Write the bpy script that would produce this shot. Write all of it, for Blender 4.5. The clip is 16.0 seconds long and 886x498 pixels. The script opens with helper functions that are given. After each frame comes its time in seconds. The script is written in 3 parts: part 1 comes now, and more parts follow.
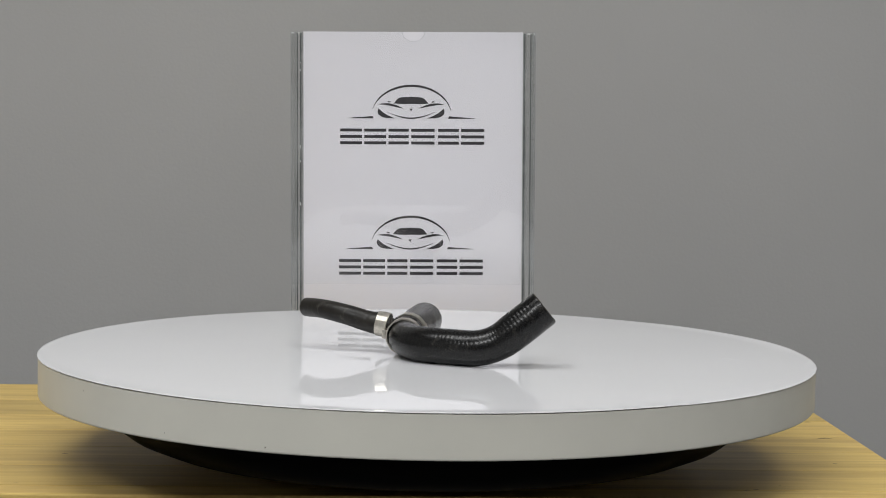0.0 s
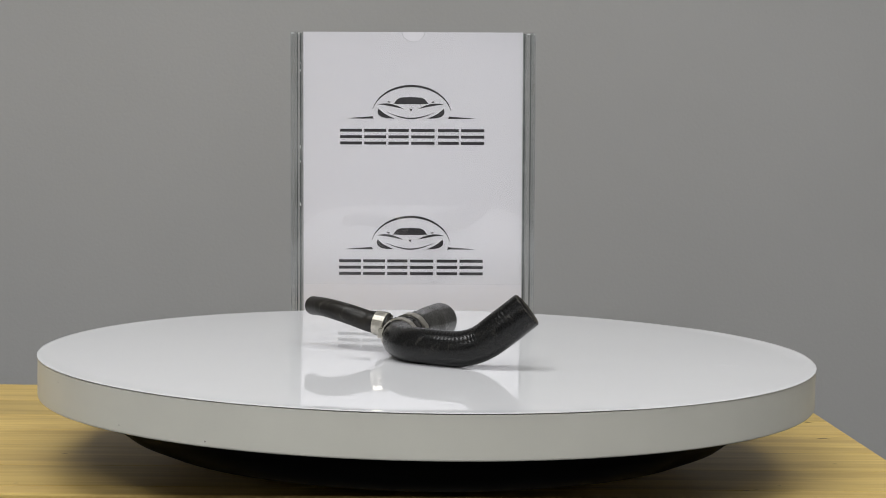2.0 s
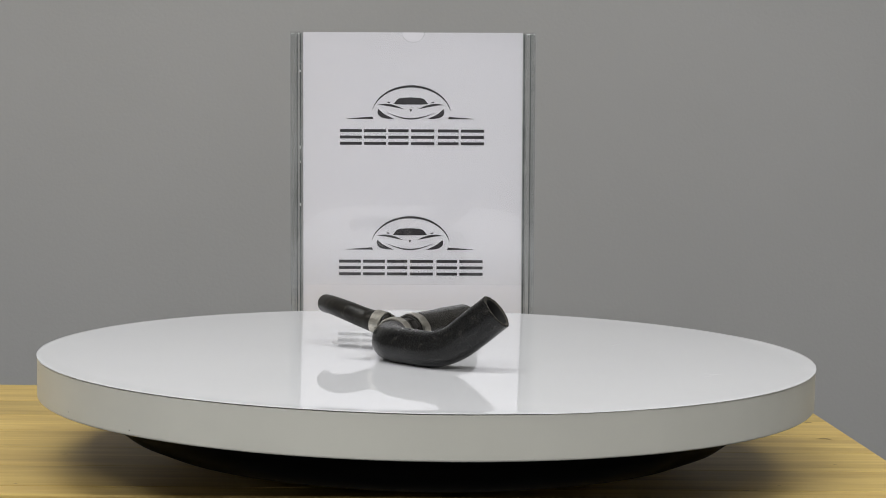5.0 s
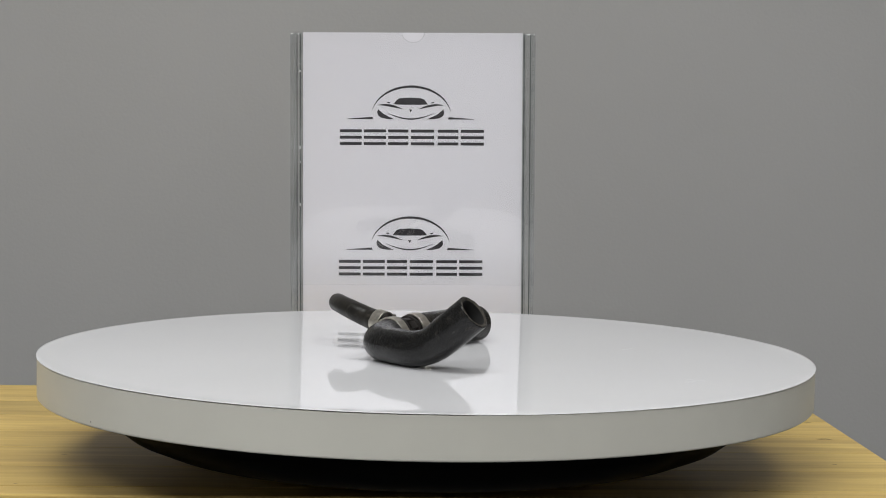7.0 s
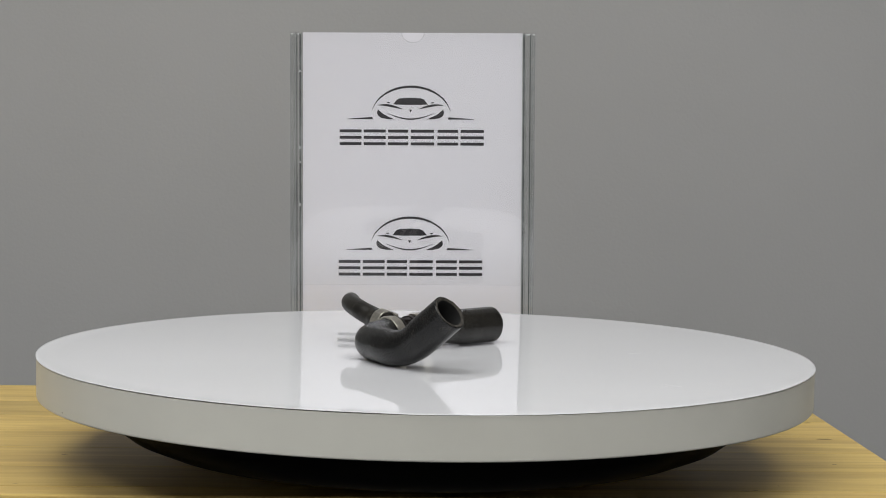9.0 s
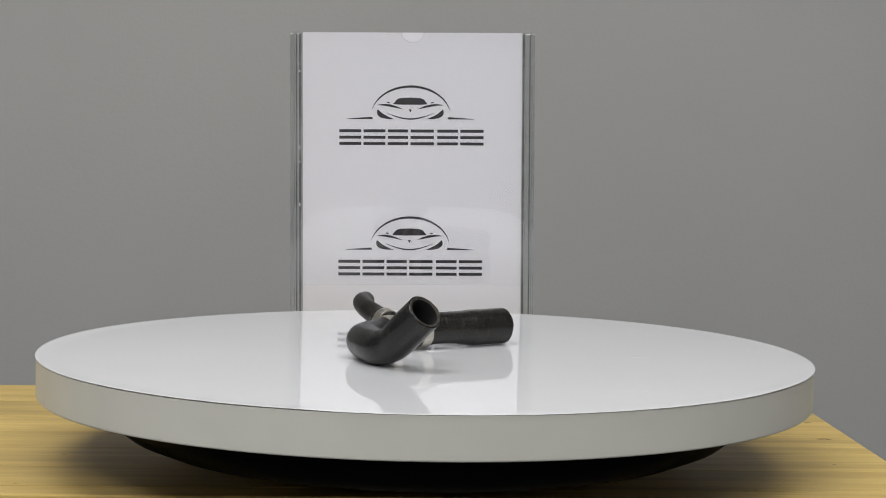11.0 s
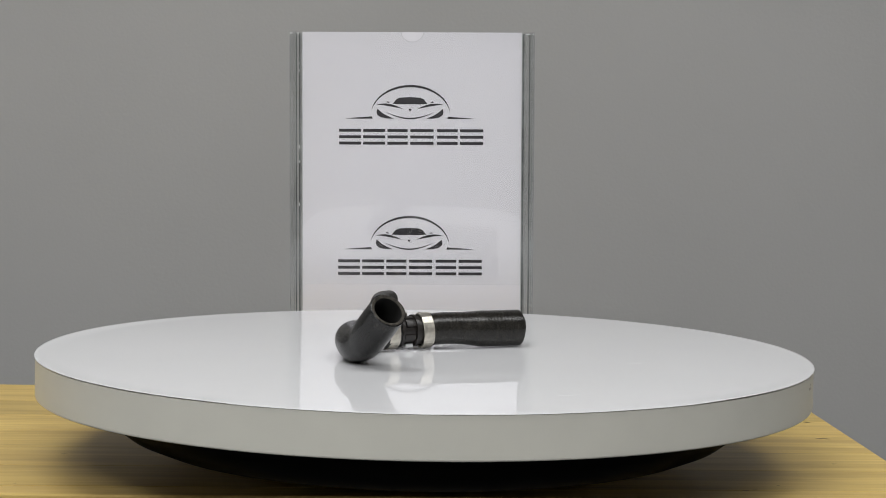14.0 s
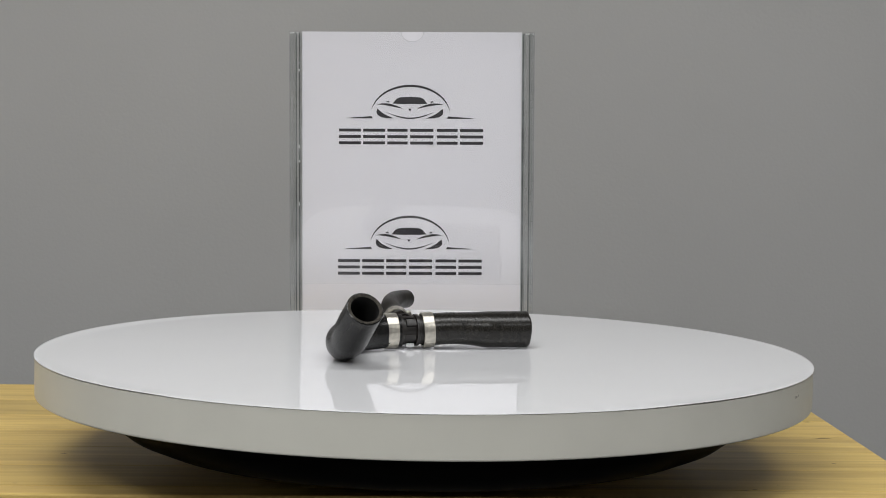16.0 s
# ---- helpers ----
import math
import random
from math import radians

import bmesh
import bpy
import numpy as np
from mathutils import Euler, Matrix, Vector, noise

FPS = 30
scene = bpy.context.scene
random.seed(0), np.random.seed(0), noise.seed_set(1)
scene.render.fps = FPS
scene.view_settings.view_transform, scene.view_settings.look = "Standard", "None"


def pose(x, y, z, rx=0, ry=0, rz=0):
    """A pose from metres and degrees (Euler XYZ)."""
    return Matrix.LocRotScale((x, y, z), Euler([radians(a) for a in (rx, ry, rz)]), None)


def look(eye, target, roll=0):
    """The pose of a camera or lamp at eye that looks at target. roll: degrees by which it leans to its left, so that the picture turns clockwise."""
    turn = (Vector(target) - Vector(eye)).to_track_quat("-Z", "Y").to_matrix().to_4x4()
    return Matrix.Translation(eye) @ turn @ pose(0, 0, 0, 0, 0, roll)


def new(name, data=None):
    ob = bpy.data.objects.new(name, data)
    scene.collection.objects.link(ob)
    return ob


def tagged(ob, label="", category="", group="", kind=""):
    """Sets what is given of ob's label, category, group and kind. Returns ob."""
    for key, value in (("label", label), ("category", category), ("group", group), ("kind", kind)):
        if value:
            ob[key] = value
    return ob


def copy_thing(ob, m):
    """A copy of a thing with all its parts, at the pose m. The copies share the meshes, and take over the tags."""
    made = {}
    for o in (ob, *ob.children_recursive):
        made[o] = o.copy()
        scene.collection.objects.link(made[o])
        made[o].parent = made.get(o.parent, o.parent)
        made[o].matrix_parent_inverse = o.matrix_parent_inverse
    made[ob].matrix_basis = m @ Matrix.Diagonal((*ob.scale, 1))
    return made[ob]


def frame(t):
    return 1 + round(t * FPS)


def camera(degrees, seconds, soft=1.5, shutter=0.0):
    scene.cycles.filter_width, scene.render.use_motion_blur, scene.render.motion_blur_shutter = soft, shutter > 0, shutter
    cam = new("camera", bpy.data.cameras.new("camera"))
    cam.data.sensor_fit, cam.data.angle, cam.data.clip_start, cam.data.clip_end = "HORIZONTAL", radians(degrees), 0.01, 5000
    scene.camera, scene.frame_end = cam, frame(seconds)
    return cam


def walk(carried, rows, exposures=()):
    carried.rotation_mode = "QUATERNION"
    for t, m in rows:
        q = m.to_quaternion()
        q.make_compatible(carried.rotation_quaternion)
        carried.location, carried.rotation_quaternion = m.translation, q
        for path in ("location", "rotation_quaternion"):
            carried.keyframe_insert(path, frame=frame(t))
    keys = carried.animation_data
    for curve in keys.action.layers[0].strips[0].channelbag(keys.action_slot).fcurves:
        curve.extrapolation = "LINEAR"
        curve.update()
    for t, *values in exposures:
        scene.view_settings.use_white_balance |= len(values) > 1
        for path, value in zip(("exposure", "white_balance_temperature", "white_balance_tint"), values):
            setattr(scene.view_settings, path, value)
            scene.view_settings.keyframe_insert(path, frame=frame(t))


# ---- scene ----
cam = camera(26.27, 16.0, soft=0.95)
EYE = Vector((0.0, -1.4806, 0.1947))


def aim(yaw, pitch):
    a, b = radians(yaw), radians(pitch)
    way = Vector((math.sin(a) * math.cos(b), math.cos(a) * math.cos(b), -math.sin(b)))
    return look(EYE, EYE + way, 1.087)


# the tripod gives by a few hundredths of a degree
walk(cam, [(0.0, aim(0.409, 4.404)), (3.5, aim(0.412, 4.392)), (7.0, aim(0.419, 4.380)), (9.0, aim(0.424, 4.377)),
           (12.5, aim(0.436, 4.388)), (16.0, aim(0.443, 4.402))])

# ---- light ----
world = bpy.data.worlds.new("world")
scene.world = world
world.use_nodes = True
world.node_tree.nodes["Background"].inputs[0].default_value = (0.6, 0.65, 0.7, 1)
world.node_tree.nodes["Background"].inputs[1].default_value = 0.005
scene.view_settings.exposure = 0.0

CEIL = 1.85
FLOOR = -0.846


def area(name, place, target, sx, sy, watts, colour):
    d = bpy.data.lights.new(name, "AREA")
    d.shape, d.size, d.size_y, d.energy, d.color = "RECTANGLE", sx, sy, watts, colour
    ob = new(name, d)
    ob.matrix_world = look(place, target)
    return ob


# place, sides and watts of the ceiling panels
LAMPS = [(-0.55, -0.45, 1.15, 0.55, 16.4), (0.75, -0.45, 1.15, 0.55, 10.5), (-0.75, -2.35, 1.15, 0.50, 39.5), (0.75, -2.35, 1.15, 0.50, 15)]
for lx, ly, sx, sy, watts in LAMPS:
    area("ceiling_panel_light", (lx, ly, CEIL - 0.03), (lx, ly + 0.001, 0), sx, sy, watts, (0.99, 0.995, 1.0))


# ---- materials ----
def mat(name, colour, rough=0.5, metal=0.0, spec=0.5, scale=40.0, vary=0.06, bump=0.0, bscale=300.0, fine=0.0):
    m = bpy.data.materials.new(name)
    m.use_nodes = True
    nt = m.node_tree
    b = nt.nodes["Principled BSDF"]
    b.inputs["Metallic"].default_value = metal
    b.inputs["Specular IOR Level"].default_value = spec
    co = nt.nodes.new("ShaderNodeTexCoord")
    n1 = nt.nodes.new("ShaderNodeTexNoise")
    n1.inputs["Scale"].default_value, n1.inputs["Detail"].default_value = scale, 6
    nt.links.new(co.outputs["Object"], n1.inputs["Vector"])
    ramp = nt.nodes.new("ShaderNodeMapRange")
    ramp.inputs["To Min"].default_value, ramp.inputs["To Max"].default_value = 1 - vary, 1 + vary
    ramp.inputs["From Min"].default_value, ramp.inputs["From Max"].default_value = 0.3, 0.7
    nt.links.new(n1.outputs[0], ramp.inputs["Value"])
    mul = nt.nodes.new("ShaderNodeMix")
    mul.data_type, mul.blend_type = "RGBA", "MULTIPLY"
    mul.inputs[0].default_value = 1.0
    mul.inputs[6].default_value = (*colour, 1)
    nt.links.new(ramp.outputs[0], mul.inputs[7])
    nt.links.new(mul.outputs[2], b.inputs["Base Color"])
    n2 = nt.nodes.new("ShaderNodeTexNoise")
    n2.inputs["Scale"].default_value, n2.inputs["Detail"].default_value = bscale, 4
    nt.links.new(co.outputs["Object"], n2.inputs["Vector"])
    rr = nt.nodes.new("ShaderNodeMapRange")
    rr.inputs["To Min"].default_value, rr.inputs["To Max"].default_value = max(rough - fine, 0.01), rough + fine
    nt.links.new(n2.outputs[0], rr.inputs["Value"])
    nt.links.new(rr.outputs[0], b.inputs["Roughness"])
    if bump:
        bp = nt.nodes.new("ShaderNodeBump")
        bp.inputs["Strength"].default_value, bp.inputs["Distance"].default_value = 0.5, bump
        nt.links.new(n2.outputs[0], bp.inputs["Height"])
        nt.links.new(bp.outputs[0], b.inputs["Normal"])
    return m


def glass(name, tint, rough=0.02):
    m = mat(name, tint, rough=rough, vary=0.0)
    b = m.node_tree.nodes["Principled BSDF"]
    b.inputs["Transmission Weight"].default_value = 1.0
    b.inputs["IOR"].default_value = 1.49
    return m


def wood(name, dark, light):
    """Pale laminated wood: long grain along x, each board a little different."""
    m = mat(name, light, rough=0.42, spec=0.4, fine=0.06, bscale=500, bump=0.0001)
    nt = m.node_tree
    b = nt.nodes["Principled BSDF"]
    co = nt.nodes.new("ShaderNodeTexCoord")
    info = nt.nodes.new("ShaderNodeObjectInfo")
    mp = nt.nodes.new("ShaderNodeMapping")
    mp.inputs["Scale"].default_value = (4.5, 100.0, 100.0)
    off = nt.nodes.new("ShaderNodeCombineXYZ")
    mu = nt.nodes.new("ShaderNodeMath")
    mu.operation, mu.inputs[1].default_value = "MULTIPLY", 37.0
    nt.links.new(info.outputs["Random"], mu.inputs[0])
    for i in range(3):
        nt.links.new(mu.outputs[0], off.inputs[i])
    nt.links.new(off.outputs[0], mp.inputs["Location"])
    nt.links.new(co.outputs["Object"], mp.inputs["Vector"])
    n = nt.nodes.new("ShaderNodeTexNoise")
    n.inputs["Scale"].default_value, n.inputs["Detail"].default_value = 1.0, 8
    n.inputs["Roughness"].default_value, n.inputs["Distortion"].default_value = 0.62, 0.6
    nt.links.new(mp.outputs[0], n.inputs["Vector"])
    cr = nt.nodes.new("ShaderNodeValToRGB")
    cr.color_ramp.elements[0].position, cr.color_ramp.elements[0].color = 0.33, (*dark, 1)
    cr.color_ramp.elements[1].position, cr.color_ramp.elements[1].color = 0.62, (*light, 1)
    nt.links.new(n.outputs[0], cr.inputs[0])
    # broad brown figure that runs in long tongues along the boards
    mp2, n3, fig = nt.nodes.new("ShaderNodeMapping"), nt.nodes.new("ShaderNodeTexNoise"), nt.nodes.new("ShaderNodeMapRange")
    mp2.inputs["Scale"].default_value = (4.5, 27.0, 27.0)
    n3.inputs["Scale"].default_value, n3.inputs["Detail"].default_value, n3.inputs["Distortion"].default_value = 1.0, 5, 1.4
    fig.inputs["From Min"].default_value, fig.inputs["From Max"].default_value, fig.inputs["To Max"].default_value = 0.46, 0.78, 0.6
    brown = nt.nodes.new("ShaderNodeMix")
    brown.data_type = "RGBA"
    brown.inputs[7].default_value = (0.36, 0.225, 0.075, 1)
    nt.links.new(off.outputs[0], mp2.inputs["Location"])
    nt.links.new(co.outputs["Object"], mp2.inputs["Vector"])
    nt.links.new(mp2.outputs[0], n3.inputs["Vector"])
    nt.links.new(n3.outputs[0], fig.inputs["Value"])
    nt.links.new(fig.outputs[0], brown.inputs[0])
    nt.links.new(cr.outputs[0], brown.inputs[6])
    tone = nt.nodes.new("ShaderNodeMapRange")
    tone.inputs["To Min"].default_value, tone.inputs["To Max"].default_value = 0.82, 1.12
    nt.links.new(info.outputs["Random"], tone.inputs["Value"])
    mix = nt.nodes.new("ShaderNodeMix")
    mix.data_type, mix.blend_type = "RGBA", "MULTIPLY"
    mix.inputs[0].default_value = 1.0
    nt.links.new(brown.outputs[2], mix.inputs[6])
    nt.links.new(tone.outputs[0], mix.inputs[7])
    nt.links.new(mix.outputs[2], b.inputs["Base Color"])
    return m


M_WALL = mat("grey_wall_paint", (0.435, 0.432, 0.425), rough=0.75, spec=0.25, scale=2.5, vary=0.03, bump=0.0004, bscale=220)
# unseen south wall: near black only to cut fill light from the front
M_DIM = mat("dark_fill_cut_wall", (0.06, 0.06, 0.06), rough=0.75, spec=0.25, scale=2.5, vary=0.05, bump=0.0004, bscale=220)
# unseen side walls: tones set by the bounce wanted on the platter's rim
M_SIDE = mat("mid_grey_bounce_wall", (0.38, 0.375, 0.36), rough=0.75, spec=0.25, scale=2.5, vary=0.03, bump=0.0004, bscale=220)
M_WEST = mat("light_grey_bounce_wall", (0.44, 0.435, 0.415), rough=0.75, spec=0.25, scale=2.5, vary=0.03, bump=0.0004, bscale=220)
M_CEIL = mat("grey_white_ceiling_paint", (0.40, 0.40, 0.40), rough=0.8, scale=4, vary=0.03, bump=0.0004)
# floor out of view, darkened so little light bounces under the platter
M_FLOOR = mat("dark_fill_cut_floor", (0.04, 0.038, 0.036), rough=0.4, scale=3, vary=0.12)
M_WOOD = wood("pale_laminated_wood", (0.52, 0.35, 0.100), (0.69, 0.505, 0.165))
M_LEG = mat("black_steel", (0.02, 0.02, 0.02), rough=0.4, scale=30, bump=0.00005)
M_TOP = mat("white_gloss_sheet", (0.805, 0.808, 0.825), rough=0.03, spec=0.5, scale=6, vary=0.012, bscale=14, bump=0.00003, fine=0.01)
M_RIM = mat("matt_white_edge", (0.715, 0.705, 0.635), rough=0.5, spec=0.35, scale=14, vary=0.035, bscale=400, bump=0.00005, fine=0.05)
# for the added plate that deepens the shade below the platter
M_UNDER = mat("dark_bounce_blocker", (0.035, 0.026, 0.019), rough=0.7, spec=0.3, scale=50, vary=0.15, bscale=700, bump=0.0001)
M_BLACK = mat("black_plastic", (0.002, 0.002, 0.002), rough=0.45, spec=0.06, scale=60, bscale=900, bump=0.00003)
M_RUBBER = mat("black_rubber", (0.0040, 0.0040, 0.0041), rough=0.27, spec=0.34, scale=70, vary=0.22, bscale=1000, bump=0.00005, fine=0.07)
M_RUBBER_OLD = mat("scuffed_black_rubber", (0.0105, 0.0094, 0.0074), rough=0.27, spec=0.42, scale=90, vary=0.5, bscale=1100, bump=0.00008, fine=0.10)


M_RUBBER_DRY = mat("dry_black_rubber", (0.0110, 0.0096, 0.0074), rough=0.42, spec=0.34, scale=90, vary=0.5, bscale=1100, bump=0.00008, fine=0.10)


def dusty(m, amount, low, high):
    """Pale dry scuffs in stretched patches."""
    nt = m.node_tree
    b = nt.nodes["Principled BSDF"]
    co, n, mp = nt.nodes.new("ShaderNodeTexCoord"), nt.nodes.new("ShaderNodeTexNoise"), nt.nodes.new("ShaderNodeMapping")
    mp.inputs["Scale"].default_value = (1.0, 3.2, 1.0)
    n.inputs["Scale"].default_value, n.inputs["Detail"].default_value, n.inputs["Roughness"].default_value = 105, 8, 0.72
    rng = nt.nodes.new("ShaderNodeMapRange")
    rng.inputs["From Min"].default_value, rng.inputs["From Max"].default_value = low, high
    rng.inputs["To Max"].default_value = amount
    mix = nt.nodes.new("ShaderNodeMix")
    mix.data_type = "RGBA"
    mix.inputs[7].default_value = (0.115, 0.105, 0.090, 1)
    old = b.inputs["Base Color"].links[0].from_socket
    nt.links.new(co.outputs["Object"], mp.inputs["Vector"])
    nt.links.new(mp.outputs[0], n.inputs["Vector"])
    nt.links.new(n.outputs[0], rng.inputs["Value"])
    nt.links.new(rng.outputs[0], mix.inputs[0])
    nt.links.new(old, mix.inputs[6])
    nt.links.new(mix.outputs[2], b.inputs["Base Color"])


dusty(M_RUBBER_OLD, 0.5, 0.54, 0.78)
dusty(M_RUBBER_DRY, 0.55, 0.53, 0.72)
dusty(M_RUBBER, 0.40, 0.54, 0.8)
M_BORE = mat("dull_rubber_bore", (0.008, 0.0076, 0.007), rough=0.7, scale=60, vary=0.2)
M_CUT = mat("raw_cut_rubber", (0.045, 0.040, 0.033), rough=0.8, spec=0.3, scale=420, vary=0.6, bscale=1400, bump=0.0004)
M_CONN = mat("dark_moulded_plastic", (0.012, 0.0096, 0.0082), rough=0.36, scale=90, vary=0.2, bscale=1200, bump=0.00004)
M_STEEL = mat("brushed_steel", (0.50, 0.475, 0.42), rough=0.40, metal=1.0, scale=260, vary=0.22, bscale=900, bump=0.00006, fine=0.12)
M_PAPER = mat("white_paper", (0.758, 0.744, 0.782), rough=0.6, spec=0.3, scale=9, vary=0.012, bscale=60, bump=0.00008)
M_INK = mat("dark_grey_ink", (0.032, 0.029, 0.033), rough=0.5, scale=300, vary=0.15)
M_ACRYL = glass("clear_acrylic", (0.94, 0.95, 0.95))
M_PANE = bpy.data.materials.new("clear_acrylic_pane")
M_PANE.use_nodes = True


def pane_nodes(nt):
    nt.nodes.remove(nt.nodes["Principled BSDF"])
    out = nt.nodes["Material Output"]
    clear, gloss, mix, facing, power, scale = (nt.nodes.new("ShaderNode" + k) for k in ("BsdfTransparent", "BsdfGlossy", "MixShader", "LayerWeight", "Math", "Math"))
    clear.inputs[0].default_value = (0.992, 0.995, 0.995, 1)
    gloss.inputs["Roughness"].default_value = 0.02
    facing.inputs["Blend"].default_value = 0.5
    power.operation, power.inputs[1].default_value = "POWER", 5.0
    scale.operation, scale.inputs[1].default_value, scale.inputs[2].default_value = "MULTIPLY_ADD", 0.90, 0.06
    nt.links.new(facing.outputs["Facing"], power.inputs[0])
    nt.links.new(power.outputs[0], scale.inputs[0])
    nt.links.new(scale.outputs[0], mix.inputs[0])
    nt.links.new(clear.outputs[0], mix.inputs[1])
    nt.links.new(gloss.outputs[0], mix.inputs[2])
    nt.links.new(mix.outputs[0], out.inputs[0])


pane_nodes(M_PANE.node_tree)
M_SEAM_DARK = mat("dark_acrylic_seam", (0.14, 0.15, 0.15), rough=0.12, scale=60, vary=0.4)
# pale colour of painted glints, and of scratches and glue bubbles
M_PALE = mat("pale_glints_and_marks", (0.72, 0.73, 0.73), rough=0.15)
M_SEAM = mat("grey_acrylic_seam", (0.34, 0.35, 0.35), rough=0.15, scale=60, vary=0.35)
M_MARK = mat("pale_print", (0.35, 0.36, 0.37), rough=0.6, vary=0.2)
M_SPOT = mat("grey_scuff", (0.24, 0.215, 0.19), rough=0.7, vary=0.3)
M_KNOT = mat("dark_knot", (0.20, 0.115, 0.045), rough=0.5, vary=0.3)
M_LAMP = bpy.data.materials.new("lamp_diffuser")
M_LAMP.use_nodes = True
M_LAMP.node_tree.nodes["Principled BSDF"].inputs["Base Color"].default_value = (0.8, 0.8, 0.8, 1)
M_LAMP.node_tree.nodes["Principled BSDF"].inputs["Emission Color"].default_value = (1, 0.985, 0.96, 1)
M_LAMP.node_tree.nodes["Principled BSDF"].inputs["Emission Strength"].default_value = 1.2


# ---- mesh helpers ----
def link_mesh(name, bm, material, smooth=False):
    bmesh.ops.recalc_face_normals(bm, faces=bm.faces[:])
    me = bpy.data.meshes.new(name)
    bm.to_mesh(me)
    bm.free()
    me.materials.append(material)
    if smooth:
        for p in me.polygons:
            p.use_smooth = True
        me.set_sharp_from_angle(angle=radians(38))
    return new(name, me)


def part(name, bm, material, parent=None, label="", smooth=False):
    ob = link_mesh(name, bm, material, smooth)
    ob.parent = parent
    if label:
        tagged(ob, label)
    return ob


def box(sx, sy, sz, at=(0, 0, 0), bevel=0.0):
    bm = bmesh.new()
    bmesh.ops.create_cube(bm, size=1)
    bmesh.ops.scale(bm, vec=(sx, sy, sz), verts=bm.verts)
    bmesh.ops.translate(bm, vec=at, verts=bm.verts)
    if bevel:
        bmesh.ops.bevel(bm, geom=bm.edges[:], offset=bevel, segments=2, affect="EDGES", profile=0.6)
    return bm


def lathe(profile, n=64, closed=False, wave=None):
    """Turns (radius, height) pairs round z."""
    bm = bmesh.new()
    rings = []
    for r, z in profile:
        ring = []
        for i in range(n):
            a = 2 * math.pi * i / n
            dz = wave(r, a) if wave else 0
            ring.append(bm.verts.new((r * math.cos(a), r * math.sin(a), z + dz)))
        rings.append(ring)
    pairs = list(zip(rings, rings[1:])) + ([(rings[-1], rings[0])] if closed else [])
    for p, q in pairs:
        for i in range(n):
            bm.faces.new((p[i], p[(i + 1) % n], q[(i + 1) % n], q[i]))
    if not closed:
        bm.faces.new(rings[0])
        bm.faces.new(rings[-1])
    return bm


def spline(points, step):
    """Catmull-Rom through rows (x, y, z, radius), resampled evenly."""
    P = np.array(points, float)
    Q = np.vstack([2 * P[0] - P[1], P, 2 * P[-1] - P[-2]])
    out = []
    for i in range(1, len(Q) - 2):
        a, b, c, d = Q[i - 1:i + 3]
        for t in np.linspace(0, 1, 24, endpoint=False):
            out.append(0.5 * (2 * b + (c - a) * t + (2 * a - 5 * b + 4 * c - d) * t * t + (3 * b - a - 3 * c + d) * t ** 3))
    out.append(P[-1])
    out = np.array(out)
    for _ in range(3):
        out[1:-1] = (out[:-2] + 2 * out[1:-1] + out[2:]) / 4
    s = np.r_[0, np.cumsum(np.linalg.norm(np.diff(out[:, :3], axis=0), axis=1))]
    u = np.linspace(0, s[-1], max(8, int(s[-1] / step)))
    return np.stack([np.interp(u, s, out[:, k]) for k in range(4)], 1), u


